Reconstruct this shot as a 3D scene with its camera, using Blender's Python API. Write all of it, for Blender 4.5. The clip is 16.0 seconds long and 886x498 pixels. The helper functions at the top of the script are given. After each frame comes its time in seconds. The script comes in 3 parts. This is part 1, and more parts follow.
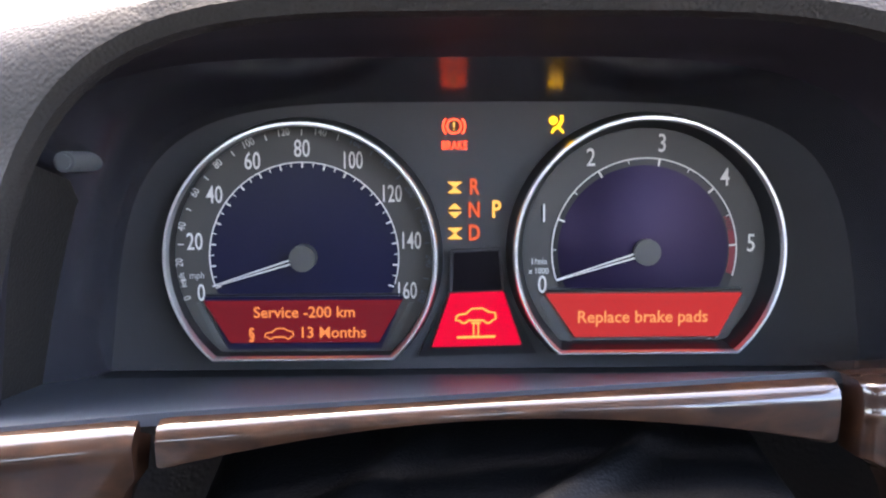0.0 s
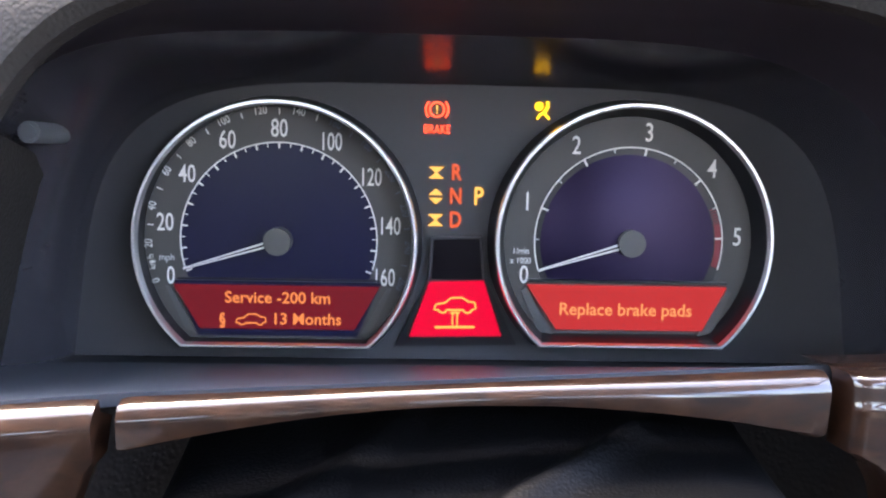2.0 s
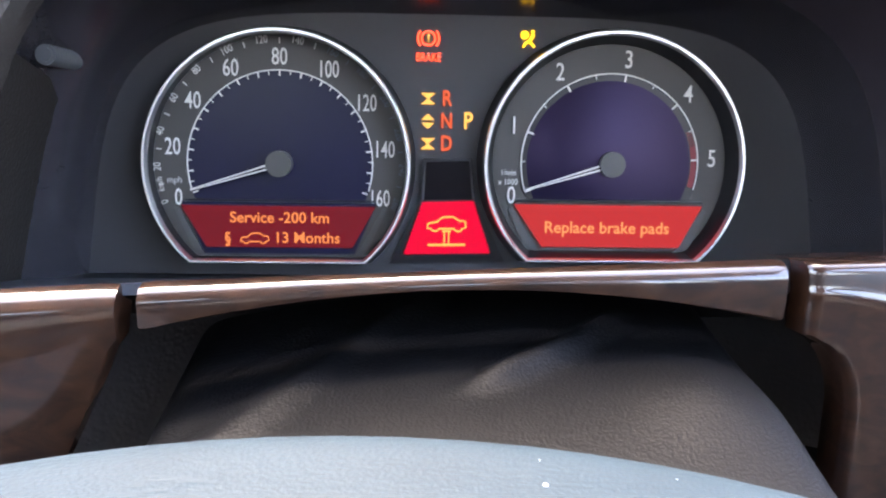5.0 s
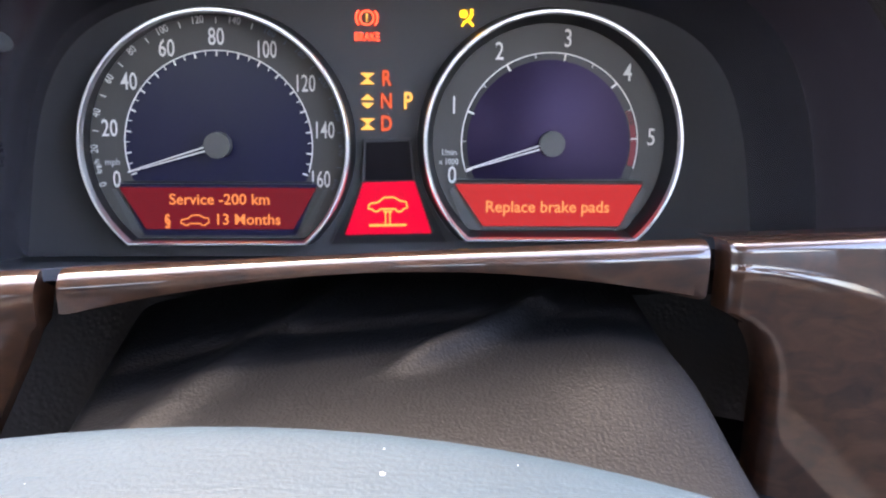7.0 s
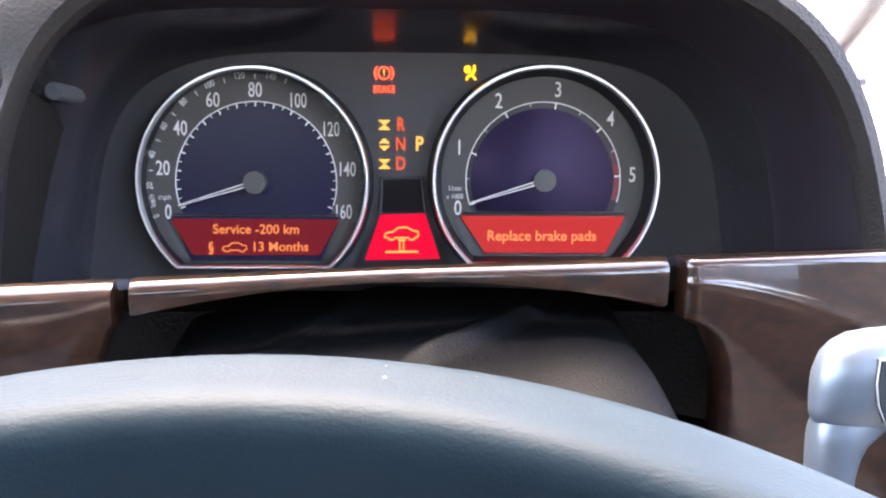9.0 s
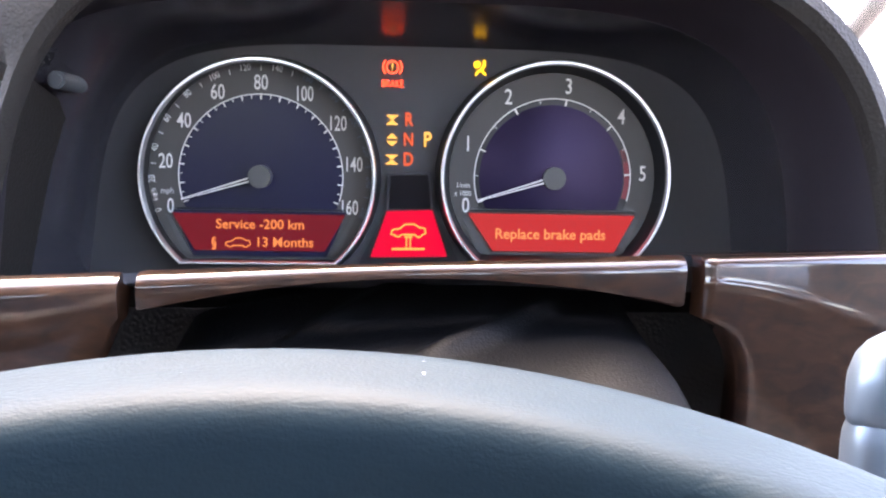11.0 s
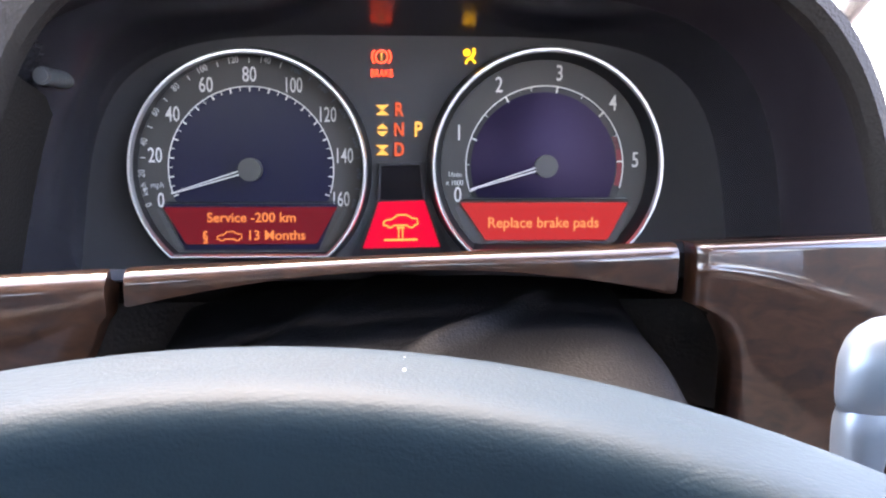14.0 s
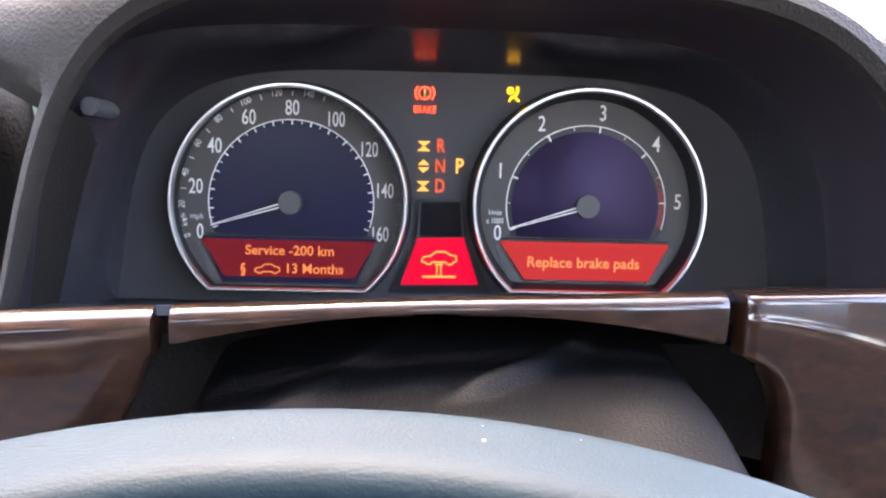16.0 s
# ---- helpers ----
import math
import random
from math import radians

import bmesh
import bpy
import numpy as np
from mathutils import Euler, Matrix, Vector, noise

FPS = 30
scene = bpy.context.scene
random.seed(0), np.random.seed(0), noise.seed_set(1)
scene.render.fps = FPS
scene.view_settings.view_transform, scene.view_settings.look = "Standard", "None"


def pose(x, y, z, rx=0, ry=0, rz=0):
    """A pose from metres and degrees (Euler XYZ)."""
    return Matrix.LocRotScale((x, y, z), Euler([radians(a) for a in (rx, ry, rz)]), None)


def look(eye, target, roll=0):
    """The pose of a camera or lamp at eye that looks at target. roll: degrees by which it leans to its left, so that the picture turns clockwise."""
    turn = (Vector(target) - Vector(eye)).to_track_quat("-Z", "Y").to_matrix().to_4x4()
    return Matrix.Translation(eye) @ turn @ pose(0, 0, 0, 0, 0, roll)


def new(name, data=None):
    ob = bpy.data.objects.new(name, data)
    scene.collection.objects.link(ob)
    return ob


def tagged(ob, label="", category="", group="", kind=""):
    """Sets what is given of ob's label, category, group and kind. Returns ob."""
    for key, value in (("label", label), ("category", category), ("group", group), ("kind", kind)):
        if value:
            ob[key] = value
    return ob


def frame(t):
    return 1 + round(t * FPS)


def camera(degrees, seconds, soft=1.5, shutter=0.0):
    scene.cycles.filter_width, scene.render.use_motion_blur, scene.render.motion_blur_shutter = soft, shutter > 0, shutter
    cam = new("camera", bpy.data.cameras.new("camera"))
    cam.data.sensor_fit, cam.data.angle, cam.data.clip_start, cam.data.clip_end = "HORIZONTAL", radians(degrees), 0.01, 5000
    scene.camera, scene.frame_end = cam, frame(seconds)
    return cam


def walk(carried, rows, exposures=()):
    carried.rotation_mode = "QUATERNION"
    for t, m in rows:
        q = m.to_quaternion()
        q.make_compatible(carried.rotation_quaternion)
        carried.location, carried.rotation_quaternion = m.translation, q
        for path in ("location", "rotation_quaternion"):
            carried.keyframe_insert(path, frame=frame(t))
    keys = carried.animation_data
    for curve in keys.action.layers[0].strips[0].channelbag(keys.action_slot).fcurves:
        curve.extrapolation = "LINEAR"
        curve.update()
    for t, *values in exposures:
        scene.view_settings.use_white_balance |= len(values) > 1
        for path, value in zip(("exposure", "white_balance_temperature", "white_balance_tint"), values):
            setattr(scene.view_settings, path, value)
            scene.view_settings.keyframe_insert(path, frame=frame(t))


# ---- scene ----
cam = camera(54.0, 16.0, soft=2.2)
STOPS = 4.80
PATH = [
    (0, (-0.016, -0.378, 1.044), (0.005, 1.61, 0.825), -0.3),
    (0.5, (-0.018, -0.378, 1.037), (0.007, 1.615, 0.875), 0.7),
    (1, (-0.02, -0.372, 1.036), (0.024, 1.618, 0.84), 1.7),
    (1.5, (-0.02, -0.372, 1.037), (0.043, 1.617, 0.833), 1.3),
    (2, (-0.017, -0.368, 1.035), (0.057, 1.62, 0.829), 1.2),
    (2.5, (-0.013, -0.368, 1.036), (0.088, 1.619, 0.83), 1.4),
    (3, (-0.015, -0.367, 1.035), (0.12, 1.619, 0.837), 1.0),
    (3.5, (-0.015, -0.367, 1.033), (0.11, 1.619, 0.83), 0.9),
    (4, (-0.012, -0.368, 1.033), (0.119, 1.618, 0.835), 0.7),
    (4.5, (-0.014, -0.377, 1.032), (0.113, 1.61, 0.846), 0.6),
    (5, (-0.016, -0.394, 1.014), (0.069, 1.587, 0.75), 0.9),
    (5.2, (-0.018, -0.407, 1.009), (0.06, 1.571, 0.727), 1.4),
    (7.3, (0.003, -0.395, 1.017), (0.134, 1.575, 0.697), 0.5),
    (7.5, (-0.004, -0.41, 1.014), (0.097, 1.566, 0.721), 0.3),
    (8, (0.002, -0.463, 1.011), (0.097, 1.521, 0.777), 1.1),
    (8.5, (0.001, -0.463, 1.012), (0.074, 1.526, 0.814), 0.7),
    (8.7, (0.006, -0.458, 1.013), (0.08, 1.529, 0.803), 0.4),
    (10.8, (-0.003, -0.445, 1.009), (0.12, 1.542, 0.81), 1.3),
    (11, (-0.004, -0.446, 1.01), (0.104, 1.541, 0.804), 1.1),
    (11.5, (-0.005, -0.444, 1.009), (0.094, 1.542, 0.792), 1.0),
    (12, (-0.004, -0.445, 1.011), (0.099, 1.54, 0.794), 0.7),
    (12.5, (-0.008, -0.456, 1.008), (0.064, 1.531, 0.794), 0.9),
    (13, (-0.007, -0.455, 1.007), (0.064, 1.533, 0.795), 1.0),
    (13.5, (-0.001, -0.45, 1.012), (0.094, 1.537, 0.807), 0.7),
    (14, (0.0, -0.444, 1.011), (0.107, 1.539, 0.777), 0.1),
    (14.5, (-0.008, -0.438, 1.018), (0.08, 1.548, 0.798), 0.8),
    (15, (-0.009, -0.44, 1.02), (0.07, 1.55, 0.838), 1.5),
    (15.5, (-0.011, -0.439, 1.019), (0.077, 1.551, 0.844), 1.4),
    (16, (-0.012, -0.439, 1.018), (0.061, 1.551, 0.835), 1.5),
]
walk(cam, [(t, look(eye, target, roll)) for t, eye, target, roll in PATH], exposures=[(0, STOPS + 0.05, 6700, 17), (4.5, STOPS + 0.15, 6700, 17), (7.3, STOPS + 0.15, 6850, 20), (16, STOPS + 0.15, 6900, 21)])

# ---- light ----
world = bpy.data.worlds.new("daylight")
scene.world = world
world.use_nodes = True
wn = world.node_tree
sky = wn.nodes.new("ShaderNodeTexSky")
sky.sky_type, sky.sun_disc = "NISHITA", False
sky.sun_elevation, sky.sun_rotation = radians(71), radians(-17)
sky.dust_density = 4.0
wn.links.new(sky.outputs[0], wn.nodes["Background"].inputs[0])
wn.nodes["Background"].inputs[1].default_value = 0.15
sun = new("sun", bpy.data.lights.new("sun", "SUN"))
sun.data.energy, sun.data.angle, sun.data.color = 0.75, radians(38.0), (1.0, 0.85, 0.68)
sun.matrix_world = look((-0.40, 1.30, 5.00), (0, 0, 1))


# ---- materials ----
def material(name, color, rough=0.5, metal=0.0, grain=0.0, scale=900.0, vary=0.15, coat=0.0, vary_scale=40.0, spec=0.5):
    """Principled surface with colour variation at two scales and a fine relief."""
    m = bpy.data.materials.new(name)
    m.use_nodes = True
    nt = m.node_tree
    p = nt.nodes["Principled BSDF"]
    p.inputs["Roughness"].default_value, p.inputs["Metallic"].default_value = rough, metal
    p.inputs["Coat Weight"].default_value, p.inputs["Coat Roughness"].default_value = coat, 0.04
    p.inputs["Specular IOR Level"].default_value = spec
    co = nt.nodes.new("ShaderNodeTexCoord")
    n1, n2 = nt.nodes.new("ShaderNodeTexNoise"), nt.nodes.new("ShaderNodeTexNoise")
    n1.inputs["Scale"].default_value, n2.inputs["Scale"].default_value = vary_scale, scale
    n1.inputs["Detail"].default_value = 5
    mixer = nt.nodes.new("ShaderNodeMix")
    mixer.data_type = "RGBA"
    mixer.inputs[6].default_value = (*[c * (1 - vary) for c in color], 1)
    mixer.inputs[7].default_value = (*[c * (1 + vary) for c in color], 1)
    add = nt.nodes.new("ShaderNodeMath")
    add.operation = "MULTIPLY_ADD"
    add.inputs[1].default_value, add.inputs[2].default_value = 0.4, 0.0
    nt.links.new(co.outputs["Object"], n1.inputs["Vector"])
    nt.links.new(co.outputs["Object"], n2.inputs["Vector"])
    nt.links.new(n2.outputs[0], add.inputs[0])
    nt.links.new(n1.outputs[0], add.inputs[2])
    sub = nt.nodes.new("ShaderNodeMath")
    sub.operation = "SUBTRACT"
    sub.inputs[1].default_value = 0.2
    nt.links.new(add.outputs[0], sub.inputs[0])
    nt.links.new(sub.outputs[0], mixer.inputs[0])
    nt.links.new(mixer.outputs[2], p.inputs["Base Color"])
    if grain:
        v = nt.nodes.new("ShaderNodeTexVoronoi")
        v.feature = "SMOOTH_F1"
        v.inputs["Scale"].default_value = scale
        nt.links.new(co.outputs["Object"], v.inputs["Vector"])
        b = nt.nodes.new("ShaderNodeBump")
        b.inputs["Strength"].default_value, b.inputs["Distance"].default_value = grain, 0.0006
        nt.links.new(v.outputs["Distance"], b.inputs["Height"])
        nt.links.new(b.outputs[0], p.inputs["Normal"])
    return m


def glow(name, color, strength=1.0):
    m = bpy.data.materials.new(name)
    m.use_nodes = True
    p = m.node_tree.nodes["Principled BSDF"]
    p.inputs["Base Color"].default_value = (0.01, 0.005, 0.005, 1)
    p.inputs["Specular IOR Level"].default_value = 0.06
    p.inputs["Roughness"].default_value = 0.4
    p.inputs["Emission Color"].default_value = (*color, 1)
    p.inputs["Emission Strength"].default_value = strength / 2 ** STOPS
    return m


def burl(name):
    """Lacquered dark burr walnut."""
    m = material(name, (0.10, 0.045, 0.022), 0.35, coat=1.0, spec=0.2)
    nt = m.node_tree
    p = nt.nodes["Principled BSDF"]
    p.inputs["Coat IOR"].default_value = 1.65
    co = nt.nodes.new("ShaderNodeTexCoord")
    warp = nt.nodes.new("ShaderNodeTexNoise")
    warp.inputs["Scale"].default_value, warp.inputs["Detail"].default_value, warp.inputs["Distortion"].default_value = 110, 6, 0.9
    stretch = nt.nodes.new("ShaderNodeMapping")
    stretch.inputs["Scale"].default_value = (0.7, 1.0, 1.4)
    nt.links.new(co.outputs["Object"], stretch.inputs["Vector"])
    nt.links.new(stretch.outputs[0], warp.inputs["Vector"])
    ramp = nt.nodes.new("ShaderNodeValToRGB")
    e = ramp.color_ramp.elements
    e[0].position, e[0].color = 0.25, (0.010, 0.005, 0.004, 1)
    e[1].position, e[1].color = 0.72, (0.046, 0.020, 0.010, 1)
    mid = e.new(0.5)
    mid.color = (0.026, 0.011, 0.006, 1)
    nt.links.new(warp.outputs[0], ramp.inputs[0])
    nt.links.new(ramp.outputs[0], p.inputs["Base Color"])
    return m


def wrinkled(name, color):
    """Grained leather with fine slanting wrinkles and a few longer creases."""
    m = material(name, color, 0.55, spec=0.13, vary=0.2, vary_scale=60)
    nt = m.node_tree
    p = nt.nodes["Principled BSDF"]
    p.inputs["Sheen Weight"].default_value, p.inputs["Sheen Roughness"].default_value = 0.04, 0.4
    p.inputs["Sheen Tint"].default_value = (1.0, 0.95, 0.88, 1)
    co, lean = nt.nodes.new("ShaderNodeTexCoord"), nt.nodes.new("ShaderNodeMapping")
    lean.inputs["Rotation"].default_value = (0.0, radians(20), radians(-38))
    lean.inputs["Scale"].default_value = (1.0, 3.2, 2.2)
    nt.links.new(co.outputs["Object"], lean.inputs["Vector"])
    height = None
    for scale, detail, share in ((1500, 1, 0.35), (420, 3, 0.5), (75, 2, 0.45)):
        n = nt.nodes.new("ShaderNodeTexNoise")
        n.inputs["Scale"].default_value, n.inputs["Detail"].default_value = scale, detail
        nt.links.new((co.outputs["Object"] if scale > 1000 else lean.outputs[0]), n.inputs["Vector"])
        if scale < 100:
            crease = nt.nodes.new("ShaderNodeMapRange")
            crease.inputs["From Min"].default_value, crease.inputs["From Max"].default_value = 0.24, 0.33
            nt.links.new(n.outputs[0], crease.inputs["Value"])
            value = crease.outputs[0]
        else:
            value = n.outputs[0]
        mul = nt.nodes.new("ShaderNodeMath")
        mul.operation = "MULTIPLY_ADD"
        mul.inputs[1].default_value, mul.inputs[2].default_value = share, 0.0
        nt.links.new(value, mul.inputs[0])
        if height is not None:
            nt.links.new(height, mul.inputs[2])
        height = mul.outputs[0]
    b = nt.nodes.new("ShaderNodeBump")
    b.inputs["Strength"].default_value, b.inputs["Distance"].default_value = 0.32, 0.0007
    nt.links.new(height, b.inputs["Height"])
    nt.links.new(b.outputs[0], nt.nodes["Principled BSDF"].inputs["Normal"])
    return m


M_HOOD = material("pebbled_soft_plastic", (0.015, 0.0122, 0.0100), 0.7, grain=0.55, scale=760, vary=0.2, spec=0.35)
M_TUNNEL = material("black_hood_lining", (0.020, 0.017, 0.022), 0.6, vary=0.2, spec=0.3)
M_BAND = material("smooth_black_plastic", (0.026, 0.025, 0.030), 0.2, vary=0.1, spec=0.9)
M_FACE = material("matte_dark_grey_panel", (0.038, 0.037, 0.040), 0.6, vary=0.12, vary_scale=25)
M_BLACK = material("gloss_black_plastic", (0.008, 0.008, 0.01), 0.3, vary=0.1)
M_VOID = material("unlit_window_glass", (0.006, 0.004, 0.006), 0.25, vary=0.1, spec=0.15)
M_DIAL = material("grey_dial_face", (0.062, 0.058, 0.054), 0.55, vary=0.08)
M_GLASS_BLUE = material("dark_blue_display_glass", (0.007, 0.007, 0.030), 0.3, vary=0.1, spec=0.25)
M_GLASS_PURPLE = material("dark_violet_display_glass", (0.010, 0.008, 0.022), 0.34, vary=0.1, spec=0.30)
# violet of the side window's reflection put into the gloss colour
M_GLASS_PURPLE.node_tree.nodes["Principled BSDF"].inputs["Specular Tint"].default_value = (0.75, 0.55, 1.0, 1)
M_CHROME = material("satin_chrome", (0.9, 0.9, 0.9), 0.34, metal=1.0, vary=0.03)
M_SILVER = material("satin_silver_paint", (0.20, 0.245, 0.29), 0.36, metal=0.7, vary=0.05)
M_WHITE = material("cream_print", (0.75, 0.72, 0.68), 0.5, vary=0.04)
M_DIM = material("faint_grey_print", (0.5, 0.49, 0.48), 0.5, vary=0.04)
# darker copy of the cream print, with the bezel's shade put into its colour
M_SHADEPRINT = material("cream_print_in_shade", (0.10, 0.12, 0.16), 0.5, vary=0.04)
M_REDPRINT = material("dark_red_print", (0.22, 0.02, 0.03), 0.5, vary=0.04)
M_HUB = material("grey_needle_cap", (0.075, 0.074, 0.070), 0.45, vary=0.1)
M_KEYS = material("dark_blue_grey_keys", (0.03, 0.035, 0.04), 0.35, vary=0.1)
M_KNOB = material("dull_grey_knob", (0.10, 0.105, 0.11), 0.45, vary=0.1)
M_WOOD = burl("lacquered_burr_walnut")
M_LEATHER = wrinkled("blue_grey_grained_leather", (0.0068, 0.0165, 0.0230))
M_SHELF = material("dark_satin_lacquer", (0.055, 0.062, 0.074), 0.42, vary=0.2, spec=0.6)
M_GAITER = material("black_creased_leatherette", (0.0030, 0.0030, 0.0034), 0.5, grain=0.35, scale=1100, vary=0.2, spec=0.10)
M_DASH = material("dark_grey_dash_plastic", (0.018, 0.017, 0.018), 0.65, grain=0.6, scale=520, vary=0.2)
M_CLOTH = material("grey_roof_lining", (0.24, 0.225, 0.21), 0.9, grain=0.3, scale=1500, vary=0.1)
M_SEAT = material("dark_grey_leather", (0.09, 0.09, 0.095), 0.5, grain=0.4, scale=500, vary=0.15)
M_LINING = material("grey_beige_leather", (0.14, 0.138, 0.14), 0.6, grain=0.4, scale=500, vary=0.12)
M_GROUND = material("pale_concrete", (0.42, 0.40, 0.37), 0.85, vary=0.2, vary_scale=0.6, scale=12)
G_RED = glow("bright_red_display", (0.56, 0.033, 0.034))
G_REDDIM = glow("dim_red_display", (0.17, 0.008, 0.016))
G_CRIMSON = glow("crimson_warning_field", (0.86, 0.0, 0.035))
G_ORANGE = glow("orange_lettering", (1.0, 0.30, 0.09))
G_ORANGE2 = glow("soft_orange_lettering", (1.0, 0.36, 0.13))
G_AMBER = glow("amber_lettering", (1.0, 0.62, 0.12), 1.1)
G_REDLAMP = glow("red_warning_lamp", (1.0, 0.075, 0.03), 4.0)
G_YELLOW = glow("yellow_warning_lamp", (1.0, 0.50, 0.015), 3.2)
G_PALE = glow("pale_amber_lamp", (1.0, 0.52, 0.11), 1.5)
G_SCREEN = glow("pale_lit_screen", (0.75, 0.95, 1.0), 0.45)


# ---- building helpers ----
def thing(name, label, category, kind="", group="", place=(0, 0, 0)):
    ob = new(name)
    ob.location = place
    ob.empty_display_size = 0.02
    return tagged(ob, label, category, group, kind)


def mesh_of(bm, name, mat, smooth=True):
    me = bpy.data.meshes.new(name)
    bmesh.ops.recalc_face_normals(bm, faces=bm.faces)
    bm.to_mesh(me)
    bm.free()
    me.materials.append(mat)
    if smooth:
        for f in me.polygons:
            f.use_smooth = True
        me.set_sharp_from_angle(angle=radians(38))
    return me


def part(name, bm, mat, parent=None, label="", smooth=True):
    ob = new(name, mesh_of(bm, name, mat, smooth))
    if parent is not None:
        ob.parent = parent
        ob.matrix_parent_inverse = Matrix.Translation(-parent.location)
    if label:
        tagged(ob, label)
    return ob


def prism(outline, y0, y1, bevel=0.0, bm=None):
    """A slab: an outline in x, z drawn from depth y0 (near) to y1 (far)."""
    bm = bm or bmesh.new()
    near = [bm.verts.new((x, y0, z)) for x, z in outline]
    far = [bm.verts.new((x, y1, z)) for x, z in outline]
    front = bm.faces.new(near)
    bm.faces.new(far[::-1])
    n = len(outline)
    for i in range(n):
        bm.faces.new((near[i], far[i], far[(i + 1) % n], near[(i + 1) % n]))
    if bevel:
        bmesh.ops.bevel(bm, geom=list(front.edges), offset=bevel, segments=2, affect="EDGES")
    return bm


def box(x0, x1, y0, y1, z0, z1, bevel=0.0):
    bm = bmesh.new()
    bmesh.ops.create_cube(bm, size=1)
    bmesh.ops.scale(bm, vec=(x1 - x0, y1 - y0, z1 - z0), verts=bm.verts)
    bmesh.ops.translate(bm, vec=((x0 + x1) / 2, (y0 + y1) / 2, (z0 + z1) / 2), verts=bm.verts)
    if bevel:
        bmesh.ops.bevel(bm, geom=list(bm.edges), offset=bevel, segments=3, affect="EDGES", profile=0.6)
    return bm


def loft(rows, closed=True, bm=None):
    """Skin through rows of points of equal count; closed joins each row's end to its start."""
    bm = bm or bmesh.new()
    vs = [[bm.verts.new(p) for p in row] for row in rows]
    n = len(rows[0])
    for a, b in zip(vs, vs[1:]):
        for i in range(n if closed else n - 1):
            j = (i + 1) % n
            bm.faces.new((a[i], a[j], b[j], b[i]))
    return bm


def capped(rows):
    bm = loft(rows)
    n = len(rows[0])
    bm.verts.ensure_lookup_table()
    bm.faces.new(bm.verts[:n])
    bm.faces.new(bm.verts[-n:][::-1])
    return bm


def tube(points, r, sides=6, bm=None, closed=False):
    """A thin round bar through points."""
    bm = bm or bmesh.new()
    pts = [Vector(p) for p in points]
    rows = []
    for i, p in enumerate(pts):
        a = pts[i - 1] if (i or closed) else pts[i]
        b = pts[(i + 1) % len(pts)] if (i + 1 < len(pts) or closed) else pts[i]
        d = (b - a).normalized()
        side = d.cross(Vector((0, 1, 0.001))).normalized()
        up = side.cross(d)
        rows.append([p + r * (math.cos(k) * side + math.sin(k) * up) for k in [2 * math.pi * s / sides for s in range(sides)]])
    if closed:
        rows.append(rows[0])
    return loft(rows, True, bm) if closed else loft(rows, True, bm)


def disc(cx, cz, r, y0, y1, n=40, bevel=0.0):
    return prism([(cx + r * math.cos(2 * math.pi * i / n), cz + r * math.sin(2 * math.pi * i / n)) for i in range(n)], y0, y1, bevel)


def lettering(name, body, x, z, cap, y, mat, parent, squeeze=0.8, turn=0.0, label="", weight=0.0, slant=0.0):
    """Words in the built-in font, upright in the x, z plane and facing the driver; cap: height of a capital."""
    cu = bpy.data.curves.new(name, "FONT")
    cu.body, cu.size, cu.align_x, cu.align_y = body, cap / 0.69, "CENTER", "CENTER"
    cu.extrude, cu.offset, cu.resolution_u, cu.shear = 0.0001, weight, 3, slant
    holder = bpy.data.objects.new(name, cu)
    scene.collection.objects.link(holder)
    bpy.context.view_layer.update()
    me = bpy.data.meshes.new_from_object(holder.evaluated_get(bpy.context.evaluated_depsgraph_get()))
    bpy.data.objects.remove(holder)
    me.transform(Matrix.Translation((x, y, z)) @ Matrix.Rotation(radians(-turn), 4, "Y") @ Matrix.Rotation(radians(90), 4, "X") @ Matrix.Diagonal((squeeze, 1, 1, 1)))
    bm = bmesh.new()
    bm.from_mesh(me)
    bmesh.ops.remove_doubles(bm, verts=bm.verts, dist=1e-7)
    bm.to_mesh(me)
    bm.free()
    me.materials.clear()
    me.materials.append(mat)
    ob = new(name, me)
    ob.parent = parent
    ob.matrix_parent_inverse = Matrix.Translation(-parent.location)
    if label:
        tagged(ob, label)
    return ob


def polar(c, r, degrees):
    return c[0] + r * math.cos(radians(degrees)), c[1] + r * math.sin(radians(degrees))


# ---- the instrument cluster ----
CL, CR = (-0.0723, 0.9995), (0.0757, 1.0012)


def dial_outline(c, r, chord=0.0425, full=0.057, n=64):
    """A circle cut off flat at its foot."""
    cut = chord * r / full
    a = math.degrees(math.asin(cut / r))
    return [polar(c, r, -a + (180 + 2 * a) * i / n) for i in range(n + 1)]


def arch(cx, base, half_l, half_r, height, n_l, n_r, y, steps=36, foot=0.0, foot_l=None):
    """A squarish arch from its left foot to its right foot."""
    pts = []
    for i in range(steps + 1):
        a = math.pi * (1 - i / steps)
        c, s = math.cos(a), math.sin(a)
        half, n = (half_r, n_r) if c >= 0 else (half_l, n_l)
        x = cx + math.copysign(abs(c) ** (2 / n), c) * half
        z = base + s ** (2 / n) * height
        x += math.copysign((foot if c > 0 or foot_l is None else foot_l) * (1 - (z - base) / height), c)
        pts.append((x, y, z))
    return pts


